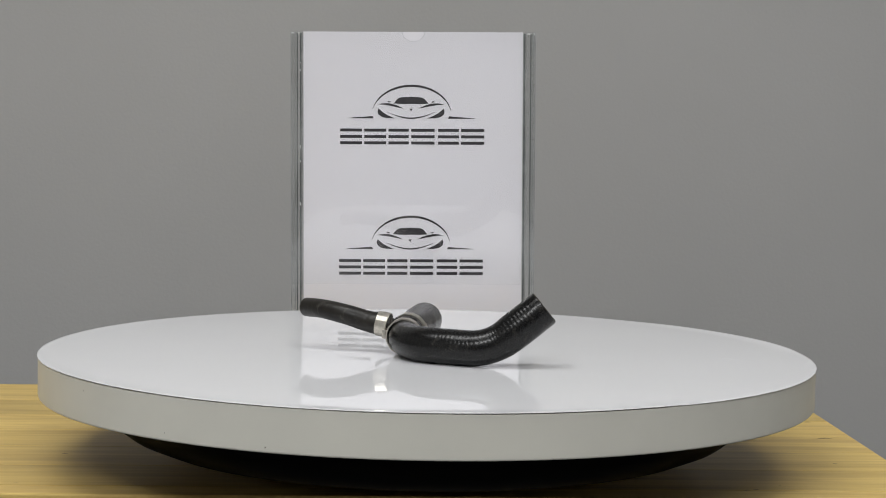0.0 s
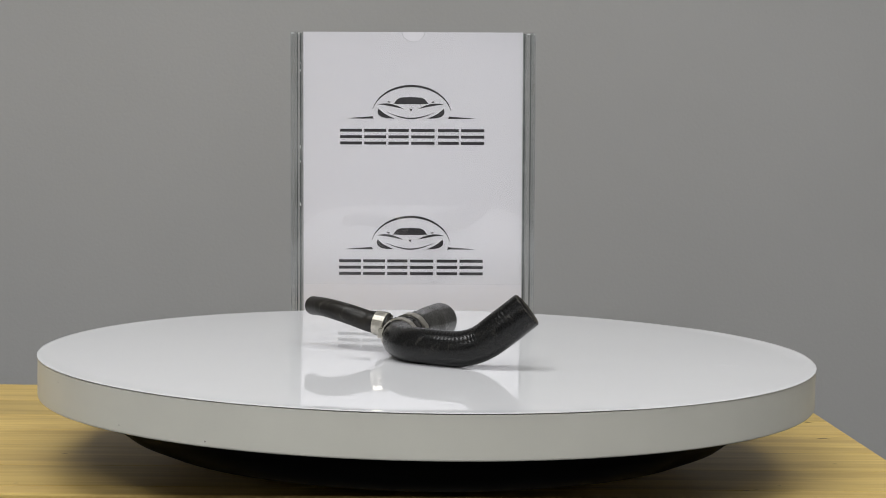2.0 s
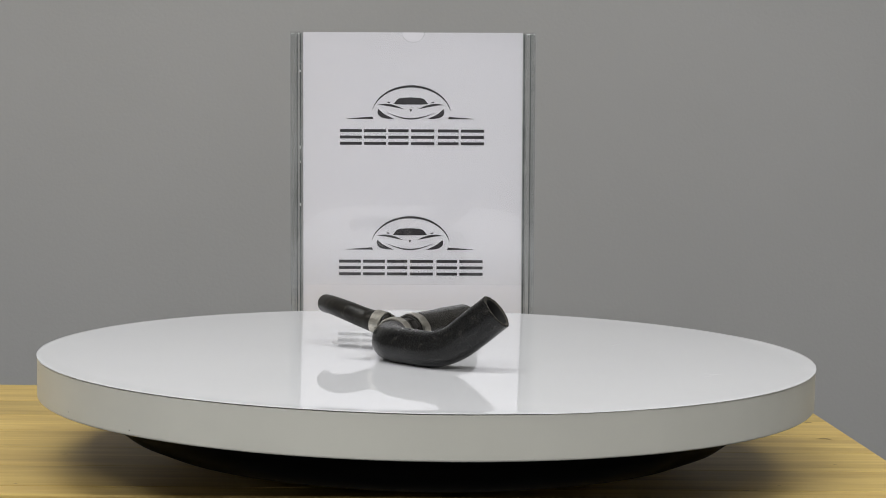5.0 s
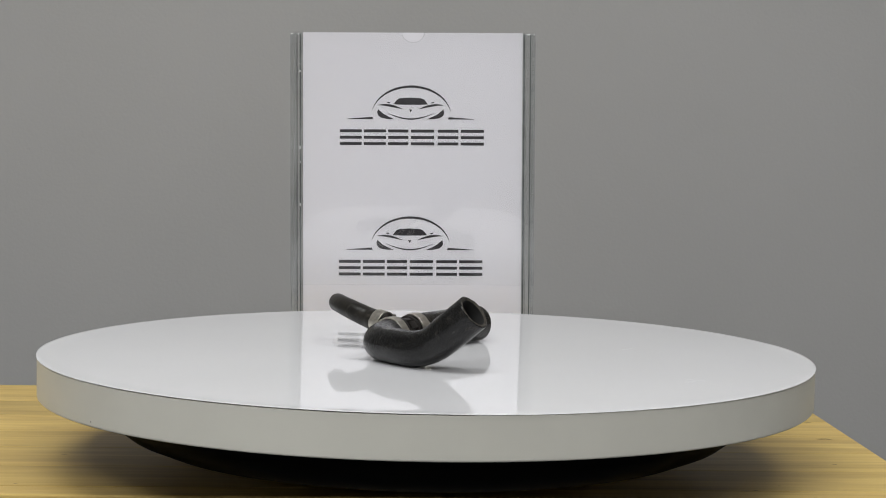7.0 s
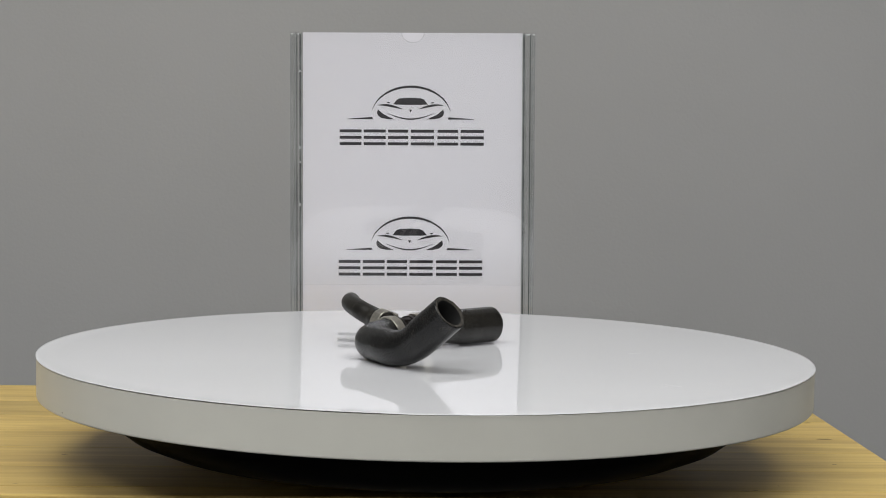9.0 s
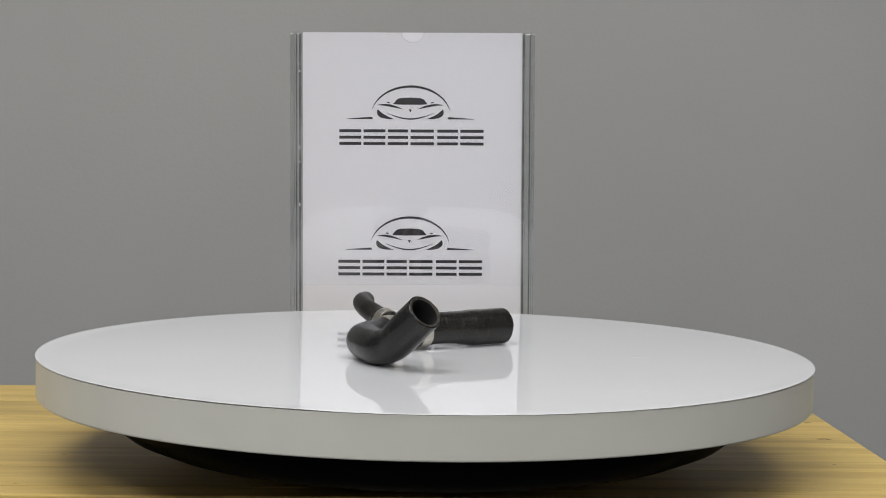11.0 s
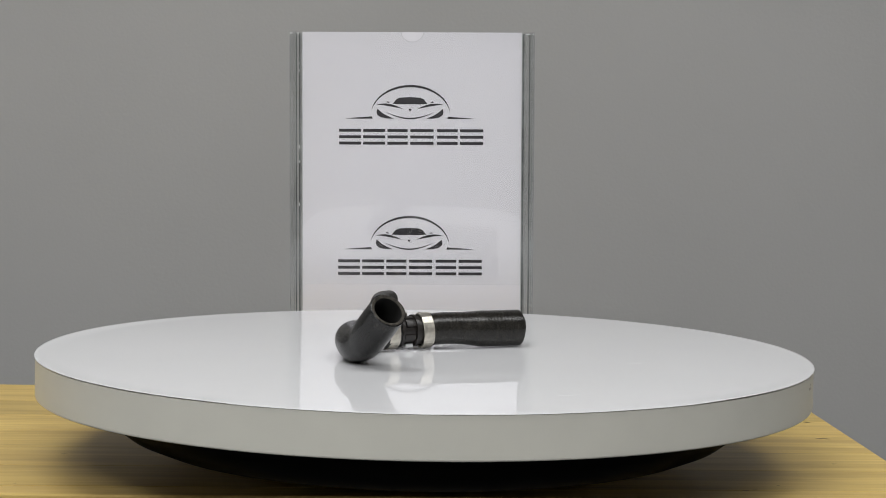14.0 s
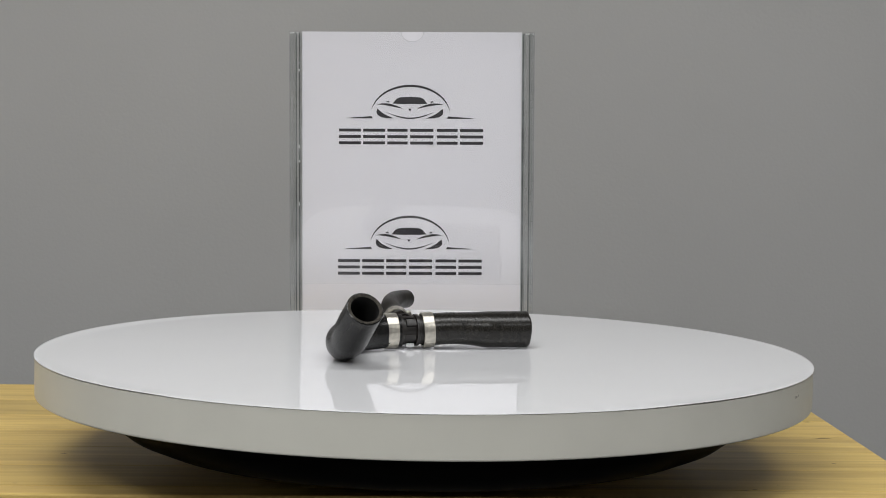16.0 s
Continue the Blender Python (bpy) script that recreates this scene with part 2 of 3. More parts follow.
def tube(points, bore, step=0.0006, n=40, rib=0.0, pitch=0.0030, ribs=(0.0, 1.0), wobble=0.0):
    """A hose with a hollow mouth at both ends. Returns the skin, the bore and the two cut faces as bmeshes."""
    rows, u = spline(points, step)
    C, R = rows[:, :3], rows[:, 3]
    tan = np.gradient(C, axis=0)
    tan /= np.linalg.norm(tan, axis=1)[:, None]
    side = np.cross(tan[0], (0, 0, 1.0))
    side /= np.linalg.norm(side)
    skin, hole, cuts = bmesh.new(), bmesh.new(), []

    def ring(bm, c, s, t, r, extra=0.0):
        w = np.cross(s, t)
        out = []
        for i in range(n):
            d = math.cos(2 * math.pi * i / n) * s + math.sin(2 * math.pi * i / n) * w
            up = min(1.0, max(0.0, (d[2] - 0.05) / 0.4))
            out.append(bm.verts.new(c + (r + extra * up) * d))
        return out

    def bridge(bm, p, q):
        for i in range(n):
            bm.faces.new((p[i], p[(i + 1) % n], q[(i + 1) % n], q[i]))

    frames = []
    for k in range(len(C)):
        side = side - tan[k] * (side @ tan[k])
        side /= np.linalg.norm(side)
        frames.append(side.copy())
    last = None
    outer = []
    L = u[-1]
    for k in range(len(C)):
        f = u[k] / L
        edge = min(u[k], L - u[k])
        r = R[k] - 0.0008 * max(0.0, 1 - edge / 0.0008) ** 2
        fade = max(0.0, min(1.0, (f - ribs[0]) * 5, (ribs[1] - f) * 12))
        relief = rib * fade * 0.5 * math.cos(2 * math.pi * u[k] / pitch) * (0.75 + 0.5 * noise.noise(Vector((u[k] * 90, 3.1, 0.2))))
        r += wobble * noise.noise(Vector((u[k] * 60, R[0] * 900, 0.3)))
        p = ring(skin, C[k], frames[k], tan[k], r, relief)
        if last:
            bridge(skin, last, p)
        last = p
        outer.append(p)
    for k, deep in ((0, 1), (len(C) - 1, -1)):
        cut = bmesh.new()
        cuts.append(cut)
        for v in outer[k]:
            v.co += Vector(tan[k]) * 0.0011 * noise.noise(v.co * 160)
        edge = [cut.verts.new(v.co) for v in outer[k]]
        crown = ring(cut, C[k] - tan[k] * deep * 0.0004, frames[k], tan[k], 0.55 * R[k] + 0.45 * bore)
        for v in crown:
            v.co += Vector(tan[k]) * 0.0005 * noise.noise(v.co * 700)
        inn = ring(cut, C[k] + tan[k] * deep * 0.0008, frames[k], tan[k], bore)
        bridge(cut, edge, crown)
        bridge(cut, crown, inn)
    a = len(C) - 1
    stop = max(0, len(C) - int(0.05 / step))
    last = None
    for k in range(a - 1, stop, -3):
        p = ring(hole, C[k], frames[k], tan[k], bore - 0.00002)
        if last:
            bridge(hole, last, p)
        last = p
    hole.faces.new(last)
    return skin, hole, cuts


def sheet(poly, y, thick=0.0):
    """A flat outline in the x-z plane at depth y, with a thickness towards +y."""
    bm = bmesh.new()
    f = bm.faces.new([bm.verts.new((a, y, b)) for a, b in poly])
    if thick:
        g = bmesh.ops.extrude_face_region(bm, geom=[f])
        bmesh.ops.translate(bm, vec=(0, thick, 0), verts=[v for v in g["geom"] if isinstance(v, bmesh.types.BMVert)])
    return bm


# ---- room ----
def room():
    x0, x1, y0, y1 = -1.9, 1.9, -3.4, 0.95
    t = 0.12
    xm, ym, zm, h = (x0 + x1) / 2, (y0 + y1) / 2, (FLOOR + CEIL) / 2, CEIL - FLOOR
    for name, size, at, m, lab in (
            ("wall_north", (x1 - x0, t, h), (xm, y1 + t / 2, zm), M_WALL, "plain grey painted wall behind the table"),
            # south wall and floor are unseen; their dark tones hold back fill light
            ("wall_south", (x1 - x0, t, h), (xm, y0 - t / 2, zm), M_DIM, "unseen wall behind the camera, kept near black to cut fill light"),
            # west and east walls are unseen and serve as bounce surfaces
            ("wall_west", (t, y1 - y0, h), (x0 - t / 2, ym, zm), M_WEST, "unseen light grey wall, toned to bounce fill light"),
            ("wall_east", (t, y1 - y0, h), (x1 + t / 2, ym, zm), M_SIDE, "unseen mid-grey wall, toned to bounce fill light"),
            ("floor", (x1 - x0 + 2 * t, y1 - y0 + 2 * t, t), (xm, ym, FLOOR - t / 2), M_FLOOR, "plain floor out of view, darkened to cut bounce light"),
            ("ceiling", (x1 - x0 + 2 * t, y1 - y0 + 2 * t, t), (xm, ym, CEIL + t / 2), M_CEIL, "plain pale grey ceiling")):
        tagged(link_mesh(name, box(*size, at), m), lab, name.split("_")[0], kind="structure")


room()


# ---- table ----
TABLE_Z = -0.086


def table():
    base = tagged(new("table"), "pale laminated wood table with a straight square edge", "table")
    base.matrix_world = pose(0.3685, 0.1, TABLE_Z, 0, 0, 2.9)
    # local: x runs to minus from the end grain edge, y across
    y_front, y_back, length = -0.2225, 0.2915, 1.15
    edges = [y_front, -0.192, -0.115, -0.0375, 0.040, 0.117, 0.1945, y_back]
    for a, b in zip(edges, edges[1:]):
        bm = box(length, b - a - 0.0002, 0.025, (-length / 2, (a + b) / 2, -0.0125), 0.0015 if a == y_front else 0.0007)
        part("board", bm, M_WOOD, base)
    for x in (-0.06, -length + 0.06):
        for y in (y_front + 0.05, y_back - 0.05):
            part("leg", box(0.04, 0.04, TABLE_Z - 0.025 - FLOOR, (x, y, (FLOOR - TABLE_Z - 0.025) / 2), 0.003), M_LEG, base)
    for x, y, s, r in ((-0.027, 0.0290, 0.0027, 0.5), (-0.022, 0.0270, 0.0014, 0.2), (-0.019, 0.1120, 0.0020, 0.3), (-0.047, -0.0864, 0.0011, 0.1), (-0.1415, -0.1931, 0.0014, 0.0), (-0.1338, -0.1908, 0.0011, 0.3), (-0.1124, -0.1735, 0.0008, 0.0), (-0.6754, -0.1858, 0.0009, 0.2), (-0.6564, -0.0699, 0.0013, 0.2)):
        bm = bmesh.new()
        ring = [bm.verts.new((x + s * 1.9 * math.cos(a) * (1 + 0.2 * math.sin(3 * a)), y + s * 0.8 * math.sin(a + r), 0.0002)) for a in np.linspace(0, 2 * math.pi, 18, endpoint=False)]
        bm.faces.new(ring)
        part("knot", bm, M_KNOT, base, "small dark knot in the wood")


table()


# ---- turntable ----
R_TOP = 0.300


def lift(r, a):
    """The sheet has come loose along two stretches of its edge."""
    def ease(x):
        x = min(1.0, max(0.0, x))
        return x * x * (3 - 2 * x)
    k = max(0.0, (r - 0.282) / 0.018) ** 1.5
    loose = ease((a - 3.05) / 0.7) * ease((5.36 - a) / 0.10)
    loose += 1.0 * ease((a - 0.08) / 0.16) * ease((0.92 - a) / 0.22)
    return k * (0.00045 * loose * (1 + 0.15 * math.sin(7 * a)) + 0.00006 * math.sin(5 * a + 1.0))


def turntable():
    base = tagged(new("turntable"), "large round white display turntable on a black base", "turntable")
    base.location = (0, 0, TABLE_Z)
    up = -TABLE_Z
    part("base", lathe([(0.120, 0.0), (0.126, 0.002), (0.130, 0.006), (0.165, 0.0100), (0.192, 0.0140), (0.215, 0.0190), (0.233, 0.0265), (0.2455, 0.0360), (0.250, 0.0435), (0.2495, 0.0495), (0.246, 0.0520), (0.200, up - 0.0330)], 128), M_BLACK, base,
         "round black plastic motor housing", True)
    part("spindle", lathe([(0.06, up - 0.0335), (0.06, up - 0.0305)], 48), M_BLACK, base, "", True)
    disc = part("platter", lathe([(0.03, -0.0307), (0.2975, -0.0307), (0.2986, -0.0305), (0.2993, -0.0300), (0.2995, -0.0292), (0.2995, -0.0286), (0.2995, -0.0018), (0.2995, -0.0013), (0.2993, -0.0008), (0.2987, -0.0006), (0.2900, -0.0006)], 256),
                M_RIM, base, "matt off-white edge band with small scuffs", True)
    disc.location = (0, 0, up)
    # added plate, out of view: keeps bounce off the wood underneath
    part("underside", lathe([(0.065, -0.0317), (0.2900, -0.0317), (0.2908, -0.0313), (0.2908, -0.0306), (0.065, -0.0306)], 128, True), M_UNDER, disc, "dark brown plate added unseen below the platter to stop bounce light", True)
    prof = [(0.0001, 0.0), (0.08, 0.0), (0.14, 0.0), (0.18, 0.0), (0.21, 0.0), (0.24, 0.0), (0.26, 0.0), (0.275, 0.0), (0.282, 0.0), (0.285, 0.0), (0.288, 0.0), (0.291, 0.0), (0.294, 0.0), (0.297, 0.0), (0.2990, 0.0), (0.2997, -0.0001), (R_TOP, -0.0002),
            (0.2997, -0.0004), (0.288, -0.0004), (0.275, -0.0004), (0.25, -0.0004)]
    part("top_sheet", lathe(prof, 256, wave=lift), M_TOP, disc, "glossy white round sheet, edge lifting slightly", True)
    for ang, z, w, h in ((-110.0, -0.0268, 0.0011, 0.0010), (41.0, -0.0100, 0.0018, 0.0016), (41.8, -0.0096, 0.0007, 0.0016), (40.3, -0.0098, 0.0007, 0.0018), (41.4, -0.0070, 0.0008, 0.0005),
                         (-142.0, -0.0075, 0.0009, 0.0007), (-125.0, -0.0250, 0.0006, 0.0006)):
        bm = box(0.0002, w, h, (0.2995, 0, 0), 0.00008)
        bmesh.ops.rotate(bm, cent=(0, 0, 0), matrix=Matrix.Rotation(radians(ang), 3, "Z"), verts=bm.verts)
        bmesh.ops.translate(bm, vec=(0, 0, z), verts=bm.verts)
        part("scuff", bm, M_SPOT, disc, "small dark scuff on the edge")
    for x, y, length, ang in ((0.2330, -0.0150, 0.016, -3), (0.2315, -0.0255, 0.009, 60), (0.120, 0.115, 0.011, 70)):
        bm = box(length, 0.0003, 0.00008, (0, 0, 0.00004))
        sc = part("scratch", bm, M_PALE, disc, "fine pale scratch on the sheet")
        sc.matrix_local = pose(x, y, 0.0, 0, 0, ang)
    return base, disc


TABLE_TURN, PLATTER = turntable()


# ---- sign holder ----
PX = 1 / 1852.0


def ribbon(pts, widths):
    """A flat stroke along a line in the x-z plane."""
    p = np.array(pts, float)
    t = np.gradient(p, axis=0)
    t /= np.linalg.norm(t, axis=1)[:, None] + 1e-12
    nrm = np.stack([-t[:, 1], t[:, 0]], 1)
    w = np.array(widths, float)[:, None] / 2
    return p + nrm * w, p - nrm * w


def stroke(bm, pts, widths):
    a, b = ribbon(pts, widths)
    va = [bm.verts.new((x, 0, z)) for x, z in a]
    vb = [bm.verts.new((x, 0, z)) for x, z in b]
    for i in range(len(va) - 1):
        bm.faces.new((va[i], va[i + 1], vb[i + 1], vb[i]))


def fill(bm, pts):
    bm.faces.new([bm.verts.new((x, 0, z)) for x, z in pts])


def emblem():
    """A low vehicle seen from the front under an arc, in units of PX about its middle, z up."""
    bm = bmesh.new()
    s = np.linspace(0, 1, 40)
    ang = np.pi * (0.075 + 0.865 * s)
    stroke(bm, np.stack([1 - 71 * np.cos(ang), 3 + 54 * np.sin(ang) - 9], 1)[:, ::1], 0.6 + 3.5 * np.sin(np.pi * s) ** 0.9)
    fill(bm, [(-31, 16.5), (-24, 25), (-18, 27.5), (0, 28.5), (18, 27.5), (24, 25), (31, 16.5), (16, 15.8), (-16, 15.8)])
    for m in (-1, 1):
        fill(bm, [(m * 58, 8), (m * 59.5, 2), (m * 58, -3), (m * 52, -7.5), (m * 42, -9.5), (m * 28, -10), (m * 40, -5), (m * 49, 0)])
        x = np.linspace(14, 58, 20)
        stroke(bm, np.stack([m * x, 8 + 7.5 * np.sin((x - 14) / 44 * np.pi * 0.62)], 1), 0.6 + 3.6 * np.sin((x - 14) / 44 * np.pi))
        fill(bm, [(m * 36, 20), (m * 41, 21.2), (m * 42, 19), (m * 37, 18.2)])
        fill(bm, [(m * 67, -8), (m * 68, -5.8), (m * 113, -9.2), (m * 113, -9.9), (m * 66, -10)])
    x = np.linspace(-42, 42, 30)
    stroke(bm, np.stack([x, 1 - 10.5 * np.cos(x / 42 * np.pi / 2)], 1), 0.5 + 2.0 * np.cos(x / 42 * np.pi / 2))
    fill(bm, [(-2.8, 7.5), (2.8, 7.5), (0, 2.5)])
    bmesh.ops.scale(bm, vec=(PX, 1, PX), verts=bm.verts)
    return bm


def bars():
    """Plain bars where a word of six wide characters stands."""
    bm = bmesh.new()

    def rect(x0, x1, z0, z1):
        fill(bm, [(x0, z0), (x1, z0), (x1, z1), (x0, z1)])
    for x0, x1 in ((-128, -89), (-85, -46), (-42, -6), (-1.5, 40), (46, 83), (87, 128.5)):
        for z in (0, 11.2, 22.6):
            rect(x0, x1, z, z + 5.3)
    bmesh.ops.scale(bm, vec=(PX, 1, PX), verts=bm.verts)
    return bm


def swell(x, d):
    """How far the sheet stands forward at x and at d below its top edge: a curled top and a dent."""
    curl = 0.0005 * math.exp(-d / 0.012) - 0.0002 * math.exp(-((d - 0.020) / 0.012) ** 2) * (0.6 + 4 * x)
    dent = -0.00018 * math.exp(-((x + 0.055) / 0.016) ** 2 - ((d - 0.188) / 0.008) ** 2)
    slack = 0.00025 * math.sin(26 * x + 9 * d) * math.sin(math.pi * min(1, d / 0.297))
    return curl + dent + slack


def bow(x, d):
    """How far the thin front pane bellies forward at x and at d below its top."""
    if d < 0.105:
        rise = 0.0062 * math.sin(math.pi / 2 * d / 0.105) ** 2
    else:
        rise = 0.0056 - 0.0560 * (d - 0.115) + 0.0004 * math.exp(-(d - 0.105) / 0.008)
    return max(0.0, rise) * max(0.0, 1 - (abs(x - 0.005) / 0.124) ** 10)


def bowed_pane(H, w0, w1):
    """The front pane: a thumb notch in its top edge, its lower edge open above the foot."""
    xs = sorted(set([w0 + (w1 - w0) * i / 40 for i in range(41)] + [0.0002 - 0.0110 * math.cos(math.pi * i / 24) for i in range(25)]))
    nz, bottom = 60, 0.2417
    bm = bmesh.new()
    rows = []
    for back in (-0.0052, -0.0026):
        grid = []
        for k in range(nz + 1):
            line = []
            for x in xs:
                u = (x - 0.0002) / 0.0110
                head = 0.0098 * math.sqrt(max(0.0, 1 - u * u)) - 0.0002
                d = head + (bottom - head) * k / nz
                line.append(bm.verts.new((x, back - bow(x, d), H - d)))
            grid.append(line)
        rows.append(grid)
    f, b = rows
    nx = len(xs) - 1
    for g in rows:
        for k in range(nz):
            for i in range(nx):
                bm.faces.new((g[k][i], g[k][i + 1], g[k + 1][i + 1], g[k + 1][i]))
    rim = [(k, 0) for k in range(nz)] + [(nz, i) for i in range(nx)] + [(k, nx) for k in range(nz, 0, -1)] + [(0, i) for i in range(nx, 0, -1)]
    for p, q in zip(rim, rim[1:] + rim[:1]):
        bm.faces.new((f[p[0]][p[1]], f[q[0]][q[1]], b[q[0]][q[1]], b[p[0]][p[1]]))
    return bm


def paper_sheet(H):
    """A slightly slack sheet of 210 by 297 mm with a thickness."""
    nx, nz = 42, 99
    bm = bmesh.new()
    rows = []
    for back in (0.0, 0.00015):
        rows.append([[bm.verts.new((-0.105 + 0.21 * i / nx, -0.0008 + back - swell(-0.105 + 0.21 * i / nx, 0.297 * k / nz), H - 0.297 * k / nz)) for i in range(nx + 1)] for k in range(nz + 1)])
    for g in rows:
        for k in range(nz):
            for i in range(nx):
                bm.faces.new((g[k][i], g[k][i + 1], g[k + 1][i + 1], g[k + 1][i]))
    f, b = rows
    rim = [(k, 0) for k in range(nz)] + [(nz, i) for i in range(nx)] + [(k, nx) for k in range(nz, 0, -1)] + [(0, i) for i in range(nx, 0, -1)]
    for p, q in zip(rim, rim[1:] + rim[:1]):
        bm.faces.new((f[p[0]][p[1]], f[q[0]][q[1]], b[q[0]][q[1]], b[p[0]][p[1]]))
    return bm


def on_paper(bm, dx, dz):
    """Lays a flat print on the slack sheet; dz is its height over the sheet's top edge."""
    bmesh.ops.subdivide_edges(bm, edges=[e for e in bm.edges if e.calc_length() > 0.008], cuts=3, use_grid_fill=True)
    for v in bm.verts:
        v.co.y = -swell(v.co.x + dx, -(v.co.z + dz))
    return bm


def sign_holder():
    holder = tagged(new("sign_holder"), "clear acrylic sign holder with a printed white sheet", "sign holder")
    # its own origin: middle of its foot on the table; it leans back and sideways a little
    top = Vector((-0.0193, 0.3464, 0.2617))
    lean = Matrix.Rotation(radians(-0.48), 4, "X") @ Matrix.Rotation(radians(-0.825), 4, "Y")
    height = (top.z - TABLE_Z) + 0.0005
    holder.matrix_world = Matrix.Translation(top) @ lean @ Matrix.Translation((0, 0, -height))
    H = height
    w0, w1 = -0.1170, 0.1172
    p1 = part("front_pane", bowed_pane(H, w0, w1), M_PANE, holder, "clear acrylic pane with a half-round thumb notch", True)
    p2 = part("back_pane", sheet([(w0, 0.004), (w1, 0.004), (w1, H - 0.0004), (w0, H - 0.0004)], 0.0012, 0.0026), M_PANE, holder)
    p3 = []
    for a, b in ((w0 + 0.0010, w0 + 0.0056), (w1 - 0.0040, w1 - 0.0012)):
        p3.append(part("side_strip", box(b - a, 0.0032, H - 0.008, ((a + b) / 2, -0.0007, H / 2 + 0.003), 0.0003), M_ACRYL, holder))
    p3.append(part("foot", box(0.234, 0.050, 0.0038, (0, -0.006, 0.0019), 0.0006), M_ACRYL, holder))
    for x, w, m in ((-0.1166, 0.0007, M_SEAM), (-0.1130, 0.0006, M_SEAM), (-0.1108, 0.0008, M_SEAM_DARK), (-0.1076, 0.0014, M_SEAM_DARK), (-0.1060, 0.0006, M_SEAM),
                    (0.1066, 0.0016, M_SEAM_DARK), (0.1084, 0.0005, M_SEAM), (0.1126, 0.0010, M_SEAM_DARK), (0.1148, 0.0005, M_SEAM), (0.1168, 0.0006, M_SEAM)):
        part("edge_seam", box(w, 0.0030, H - 0.009, (x, -0.0007, H / 2 + 0.003), 0.0002), m, holder, "grey glued seam in the acrylic edge")
    # glints on the strip tops, put in as small pale boxes
    for x, w in ((-0.1155, 0.0026), (-0.1095, 0.0020), (0.1108, 0.0044), (0.1160, 0.0014)):
        part("painted_glint", box(w, 0.0030, 0.0012, (x, -0.0007, H - 0.0016), 0.0004), M_PALE, holder, "pale box painted as a glint on the acrylic strip's end")
    for x, z, w, h in ((-0.1079, H - 0.037, 0.0015, 0.0018), (-0.1079, H - 0.030, 0.001, 0.001), (-0.1079, H - 0.110, 0.0012, 0.003), (-0.1077, H - 0.124, 0.001, 0.002), (-0.1078, H - 0.165, 0.0012, 0.003)):
        part("glue_bubble", box(w, 0.0006, h, (x, -0.00235, z), 0.0002), M_PALE, holder, "pale bubble in the glue line")
    arc = bmesh.new()
    ring = [[arc.verts.new((0.0002 - r * math.cos(a), y, H + 0.0002 - r * 0.89 * math.sin(a))) for a in np.linspace(0, math.pi, 24)] for r, y in ((0.0110, -0.0052), (0.0110, -0.0027), (0.0107, -0.0027), (0.0107, -0.0052))]
    for k in range(4):
        for q in range(23):
            arc.faces.new((ring[k][q], ring[k][q + 1], ring[(k + 1) % 4][q + 1], ring[(k + 1) % 4][q]))
    part("notch_edge", arc, M_SEAM, holder, "polished edge of the thumb notch").visible_shadow = False
    for ob in [p1, p2] + p3:
        ob.visible_shadow = False
    paper = part("paper", paper_sheet(H), M_PAPER, holder, "white printed paper sheet, slightly slack", True)
    for base_line, dx in ((-0.1075, -1.5), (-0.2331, -3.0)):
        px, pz = (-3.5 + (dx + 1.5) * 0.6) * PX, base_line + 56.0 * PX
        e = part("emblem", on_paper(emblem(), px, pz), M_INK, paper, "dark grey emblem of a low vehicle under an arc")
        e.location = (px, -0.00092, H + pz)
        b = part("print_bar", on_paper(bars(), dx * PX, base_line), M_INK, paper, "dark grey printed bars")
        b.location = (dx * PX, -0.00092, H + base_line)
    return holder


sign_holder()


# ---- hose assembly ----
HOSE = tagged(new("radiator_hose"), "black rubber branched coolant hose with steel clamps", "hose")


def along(a, b):
    """A pose at a whose z runs towards b."""
    a, b = Vector(a), Vector(b)
    return Matrix.Translation(a) @ (b - a).to_track_quat("Z", "Y").to_matrix().to_4x4()


def clamp(at, to, r, width, ear_way):
    away = along(at, to).to_3x3().inverted() @ Vector(ear_way)
    turn = math.degrees(math.atan2(away.y, away.x))
    bm = lathe([(r - 0.0004, -width / 2), (r + 0.0006, -width / 2), (r + 0.0008, -width / 2 + 0.0004), (r + 0.0008, width / 2 - 0.0004), (r + 0.0006, width / 2), (r - 0.0004, width / 2)], 15, True)
    ob = part("clamp", bm, M_STEEL, HOSE, "bright steel band clamp", False)
    ob.matrix_local = along(at, to) @ pose(0, 0, 0, 0, 0, turn)
    ear = box(0.0034, 0.0075, width * 0.8, (r + 0.0018, 0, 0), 0.0007)
    part("ear", ear, M_STEEL, ob, "crimped ear of the band", True)
    lap = bmesh.new()
    steps = [radians(150 + 8 * k) for k in range(8)]
    rows = [[lap.verts.new((q * math.cos(a), q * math.sin(a), z)) for a in steps] for q, z in ((r + 0.0004, -width * 0.47), (r + 0.0013, -width * 0.47), (r + 0.0013, width * 0.47), (r + 0.0004, width * 0.47))]
    for k in range(4):
        for q in range(7):
            lap.faces.new((rows[k][q], rows[k][q + 1], rows[(k + 1) % 4][q + 1], rows[(k + 1) % 4][q]))
    for q in (0, 7):
        lap.faces.new([rows[k][q] for k in range(4)])
    part("overlap", lap, M_STEEL, ob)
    return ob


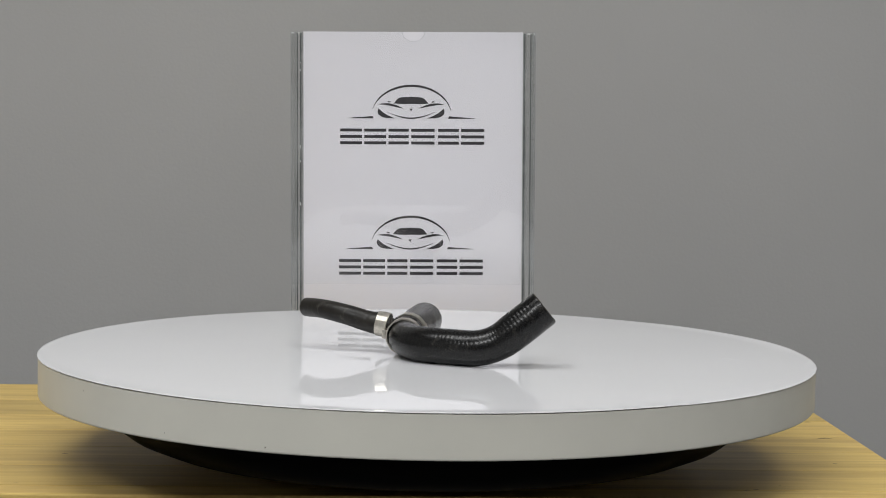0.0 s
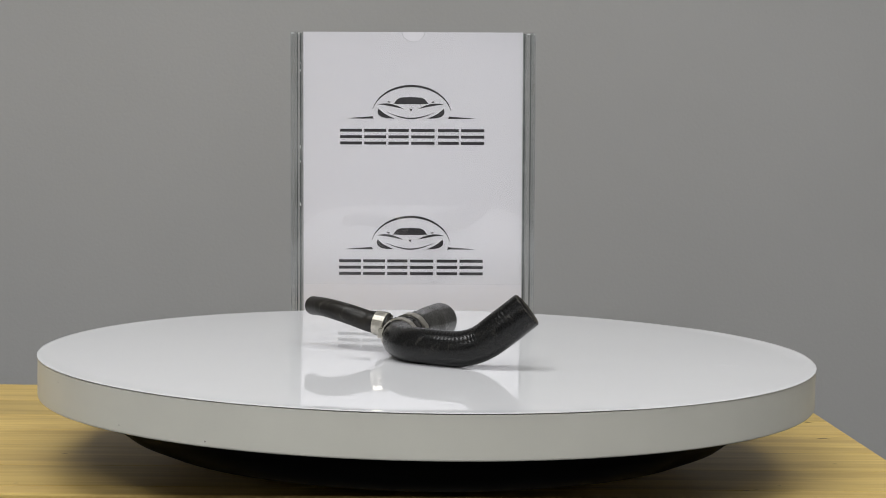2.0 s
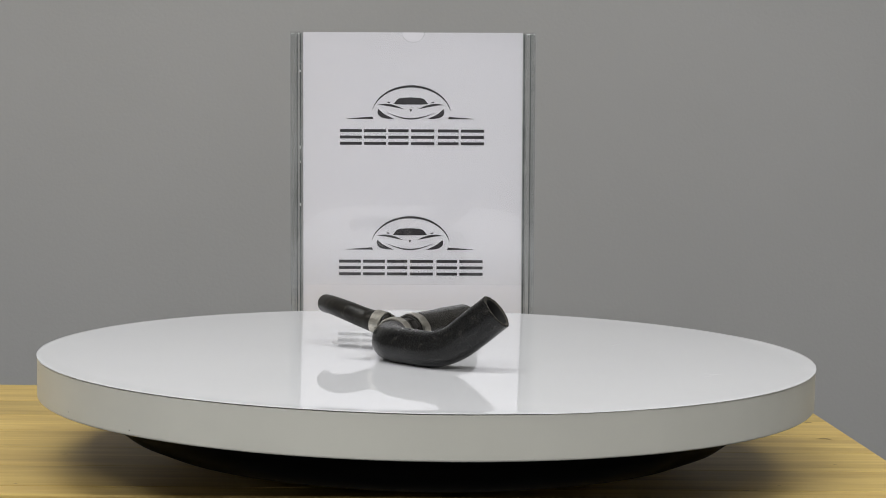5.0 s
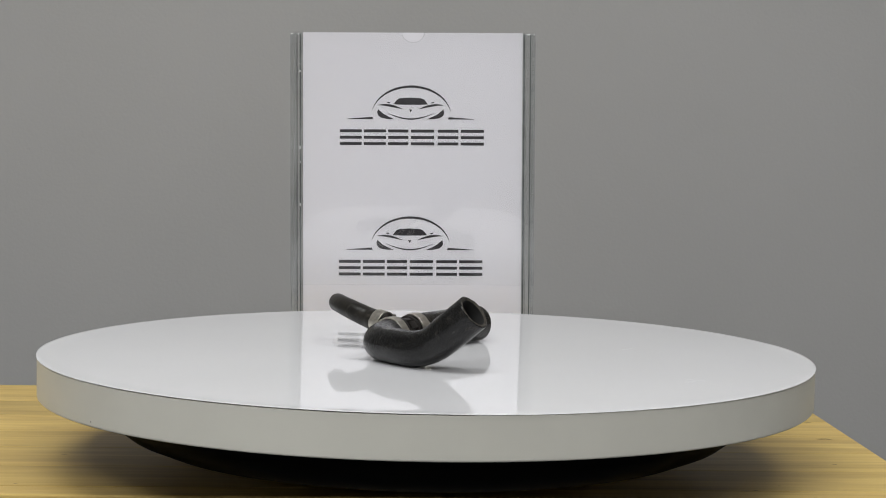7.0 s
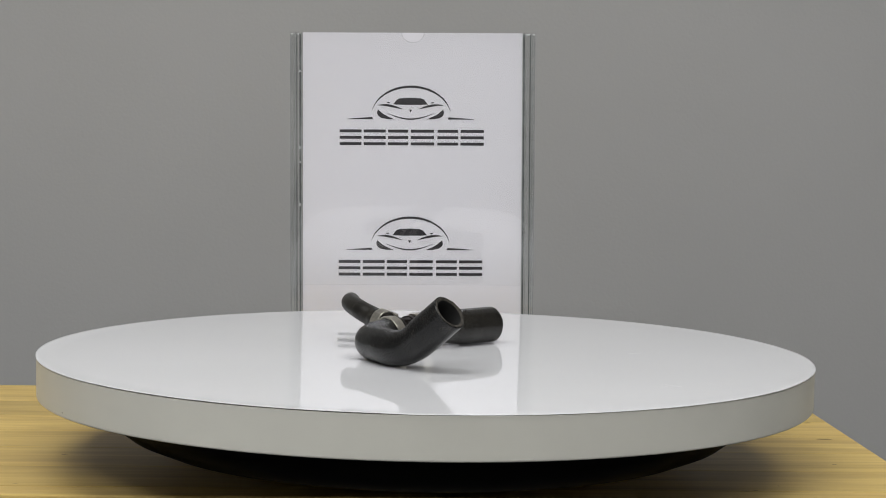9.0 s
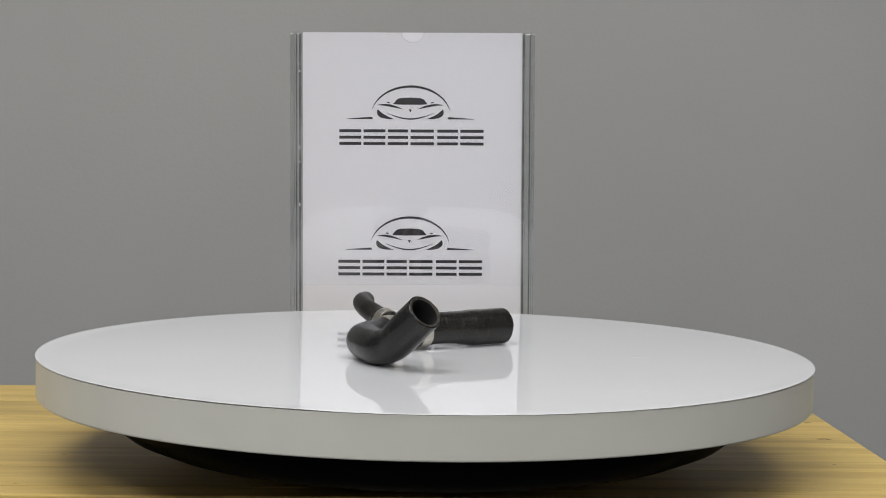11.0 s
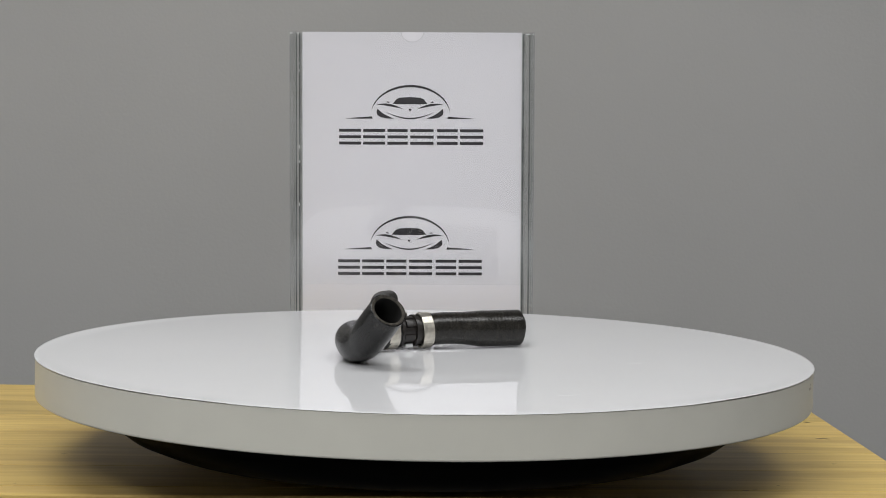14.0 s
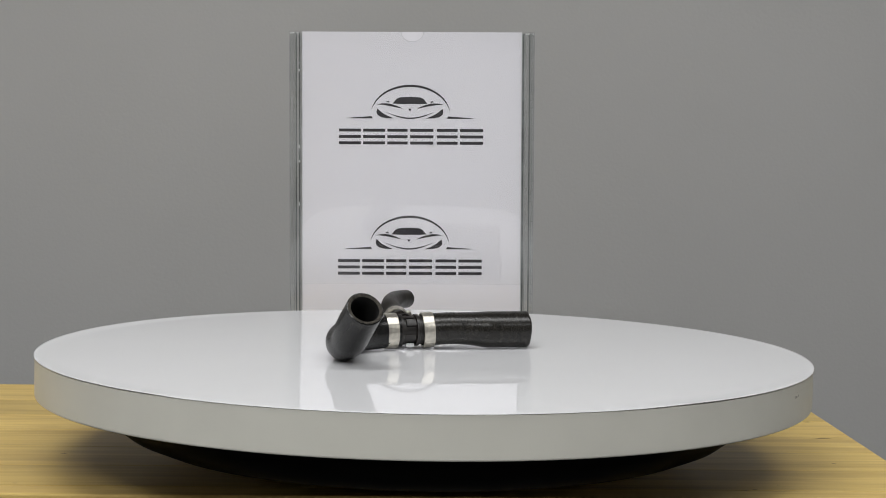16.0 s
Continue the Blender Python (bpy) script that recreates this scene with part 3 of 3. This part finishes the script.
BENT = [(-0.0178, -0.0165, 0.0144, 0.0124), (-0.0176, -0.0265, 0.0141, 0.0128), (-0.0149, -0.0436, 0.0134, 0.0131), (-0.0040, -0.0625, 0.0132, 0.0133),
        (0.0163, -0.0744, 0.0133, 0.0133), (0.0369, -0.0818, 0.0135, 0.0134), (0.0526, -0.0830, 0.0185, 0.0136), (0.0668, -0.0836, 0.0290, 0.0141), (0.0859, -0.0828, 0.0446, 0.0140)]
STRAIGHT = [(-0.0157, 0.0016, 0.0146, 0.0124), (-0.0144, 0.0115, 0.0152, 0.0128), (-0.0122, 0.0235, 0.0159, 0.0127), (-0.0100, 0.0380, 0.0156, 0.0130),
            (-0.0086, 0.0470, 0.0151, 0.0137), (-0.0076, 0.0545, 0.0147, 0.0144), (-0.0066, 0.0625, 0.0146, 0.0144), (-0.0028, 0.0875, 0.0146, 0.0145)]
SMALL = [(-0.0290, -0.0125, 0.0212, 0.0086), (-0.0400, -0.0115, 0.0226, 0.0086), (-0.0484, -0.0088, 0.0240, 0.0082), (-0.0631, -0.0070, 0.0282, 0.0079), (-0.0822, 0.0035, 0.0313, 0.0075), (-0.0968, 0.0202, 0.0308, 0.0074)]
C1, C2, C3 = (-0.0184, -0.0240, 0.0144), (-0.0153, 0.0062, 0.0149), (-0.0347, -0.0125, 0.0219)
MID = (-0.0169, -0.0090, 0.0147)


def hoses():
    for name, rows, bore, rib, ribs, lab in (("bent_hose", BENT, 0.0108, 0.00021, (0.31, 0.98), "bent black rubber hose with fine cross ribs"),
                                             ("straight_hose", STRAIGHT, 0.0115, 0.00008, (0.15, 0.97), "straight black rubber hose, wider at its mouth"),
                                             ("branch_hose", SMALL, 0.0050, 0.00004, (0.2, 0.9), "thin black rubber hose that bends upwards")):
        skin, hole, cuts = tube(rows, bore, rib=rib, ribs=ribs, wobble=0.00012)
        ob = part(name, skin, {"bent_hose": M_RUBBER, "straight_hose": M_RUBBER_OLD, "branch_hose": M_RUBBER_DRY}[name], HOSE, lab, True)
        part("bore", hole, M_BORE, ob, "", True)
        for cut in cuts:
            part("cut_end", cut, M_CUT, ob, "rough dull cut face of the rubber", True)
        if name == "bent_hose":
            line, _ = spline(rows, 0.0006)
            for f, w in ((0.265, 0.0009), (0.275, 0.0007), (0.288, 0.0009), (0.297, 0.0007), (0.306, 0.0008)):
                c = line[int(f * len(line))]
                d = Vector((-0.05, -0.28, 0.95)).normalized()
                dot = part("print_dot", box(w, w, 0.0003, (0, 0, 0), 0.0001), M_MARK, ob, "small pale printed dot")
                dot.matrix_local = along(Vector(c[:3]) + d * c[3], Vector(c[:3]) + d * (c[3] + 0.01))
    clamp(C1, MID, 0.0134, 0.0092, (-0.9, 0.3, 0.1))
    clamp(C2, (-0.0136, 0.0155, 0.0155), 0.0134, 0.0088, (-0.9, 0.3, 0.1))
    clamp(C3, (-0.0484, -0.0088, 0.0240), 0.0090, 0.0094, (0.1, 0.95, 0.25))
    # branched connector between the clamps
    ax = along(MID, C2)
    prof = [(0.0100, -0.0160), (0.0112, -0.0150), (0.0112, -0.0085), (0.0128, -0.0080), (0.0128, -0.0062), (0.0104, -0.0056), (0.0102, 0.0040), (0.0126, 0.0046), (0.0128, 0.0068), (0.0114, 0.0074), (0.0112, 0.0150), (0.0100, 0.0160)]
    bm = lathe(prof, 40)
    body = part("connector", bm, M_CONN, HOSE, "dark moulded plastic branch connector", True)
    body.matrix_local = ax
    arm = part("branch_stub", lathe([(0.0078, 0.0), (0.0078, 0.0100), (0.0090, 0.0104), (0.0090, 0.0118), (0.0074, 0.0122), (0.0074, 0.025), (0.0068, 0.0255)], 32), M_CONN, body, "", True)
    arm.matrix_local = ax.inverted() @ along(MID, C3)
    tab = part("moulded_tab", box(0.0062, 0.0030, 0.0080, (0, 0.0112, 0), 0.0008), M_CONN, body, "raised rectangular tab on the connector", True)
    lug = ax.to_3x3().inverted() @ Vector((0.75, -0.30, 0.58))
    tab.rotation_euler = (0, 0, math.atan2(lug.y, lug.x) - math.pi / 2)
    # added pale block: its colour stands in for light caught below the connector
    down = ax.to_3x3().inverted() @ Vector((0.25, 0, -0.97))
    bright_spot = part("painted_bright_spot", box(0.0034, 0.0062, 0.0068, (0.0122, 0, 0.0), 0.0010), M_PALE, body, "small pale block painted as the bright spot under the connector", True)
    bright_spot.rotation_euler = (0, 0, math.atan2(down.y, down.x))
    for a in (20, 110, 200, 290):
        rib = part("connector_rib", box(0.0022, 0.0040, 0.0090, (0.0108, 0, -0.0010), 0.0005), M_CONN, body, "", True)
        rib.rotation_euler = (0, 0, radians(a))


hoses()


def ceiling_lamps():
    first = None
    for lx, ly, *_ in LAMPS:
        if first is None:
            first = tagged(new("ceiling_light"), "long white ceiling light panel", "ceiling light", "ceiling light panels")
            first.location = (lx, ly, CEIL)
            for dx, dy, sx, sy in ((0, 0.30, 1.22, 0.02), (0, -0.30, 1.22, 0.02), (0.60, 0, 0.02, 0.58), (-0.60, 0, 0.02, 0.58)):
                part("frame", box(sx, sy, 0.022, (dx, dy, -0.011), 0.002), M_CEIL, first)
            part("diffuser", box(1.18, 0.58, 0.006, (0, 0, -0.010)), M_LAMP, first, "glowing white diffuser")
        else:
            copy_thing(first, Matrix.Translation((lx, ly, CEIL)))


ceiling_lamps()


# ---- what turns ----
TURN = -4.262


def motions():
    off, start = 0.0017, radians(-10)
    times = [0.0, 2.0, 4.0, 6.0, 8.0, 10.0, 12.0, 14.0, 16.0]
    rows, ride = [], []
    for t in times:
        a = radians(TURN * t)
        x = off * (math.cos(start + a) - math.cos(start))
        y = off * (math.sin(start + a) - math.sin(start))
        rows.append((t, pose(x, y, -TABLE_Z, 0, 0, TURN * t)))
        ride.append((t, pose(0, 0, 0.0002, 0, 0, TURN * t)))
    walk(PLATTER, rows)
    walk(HOSE, ride)


motions()
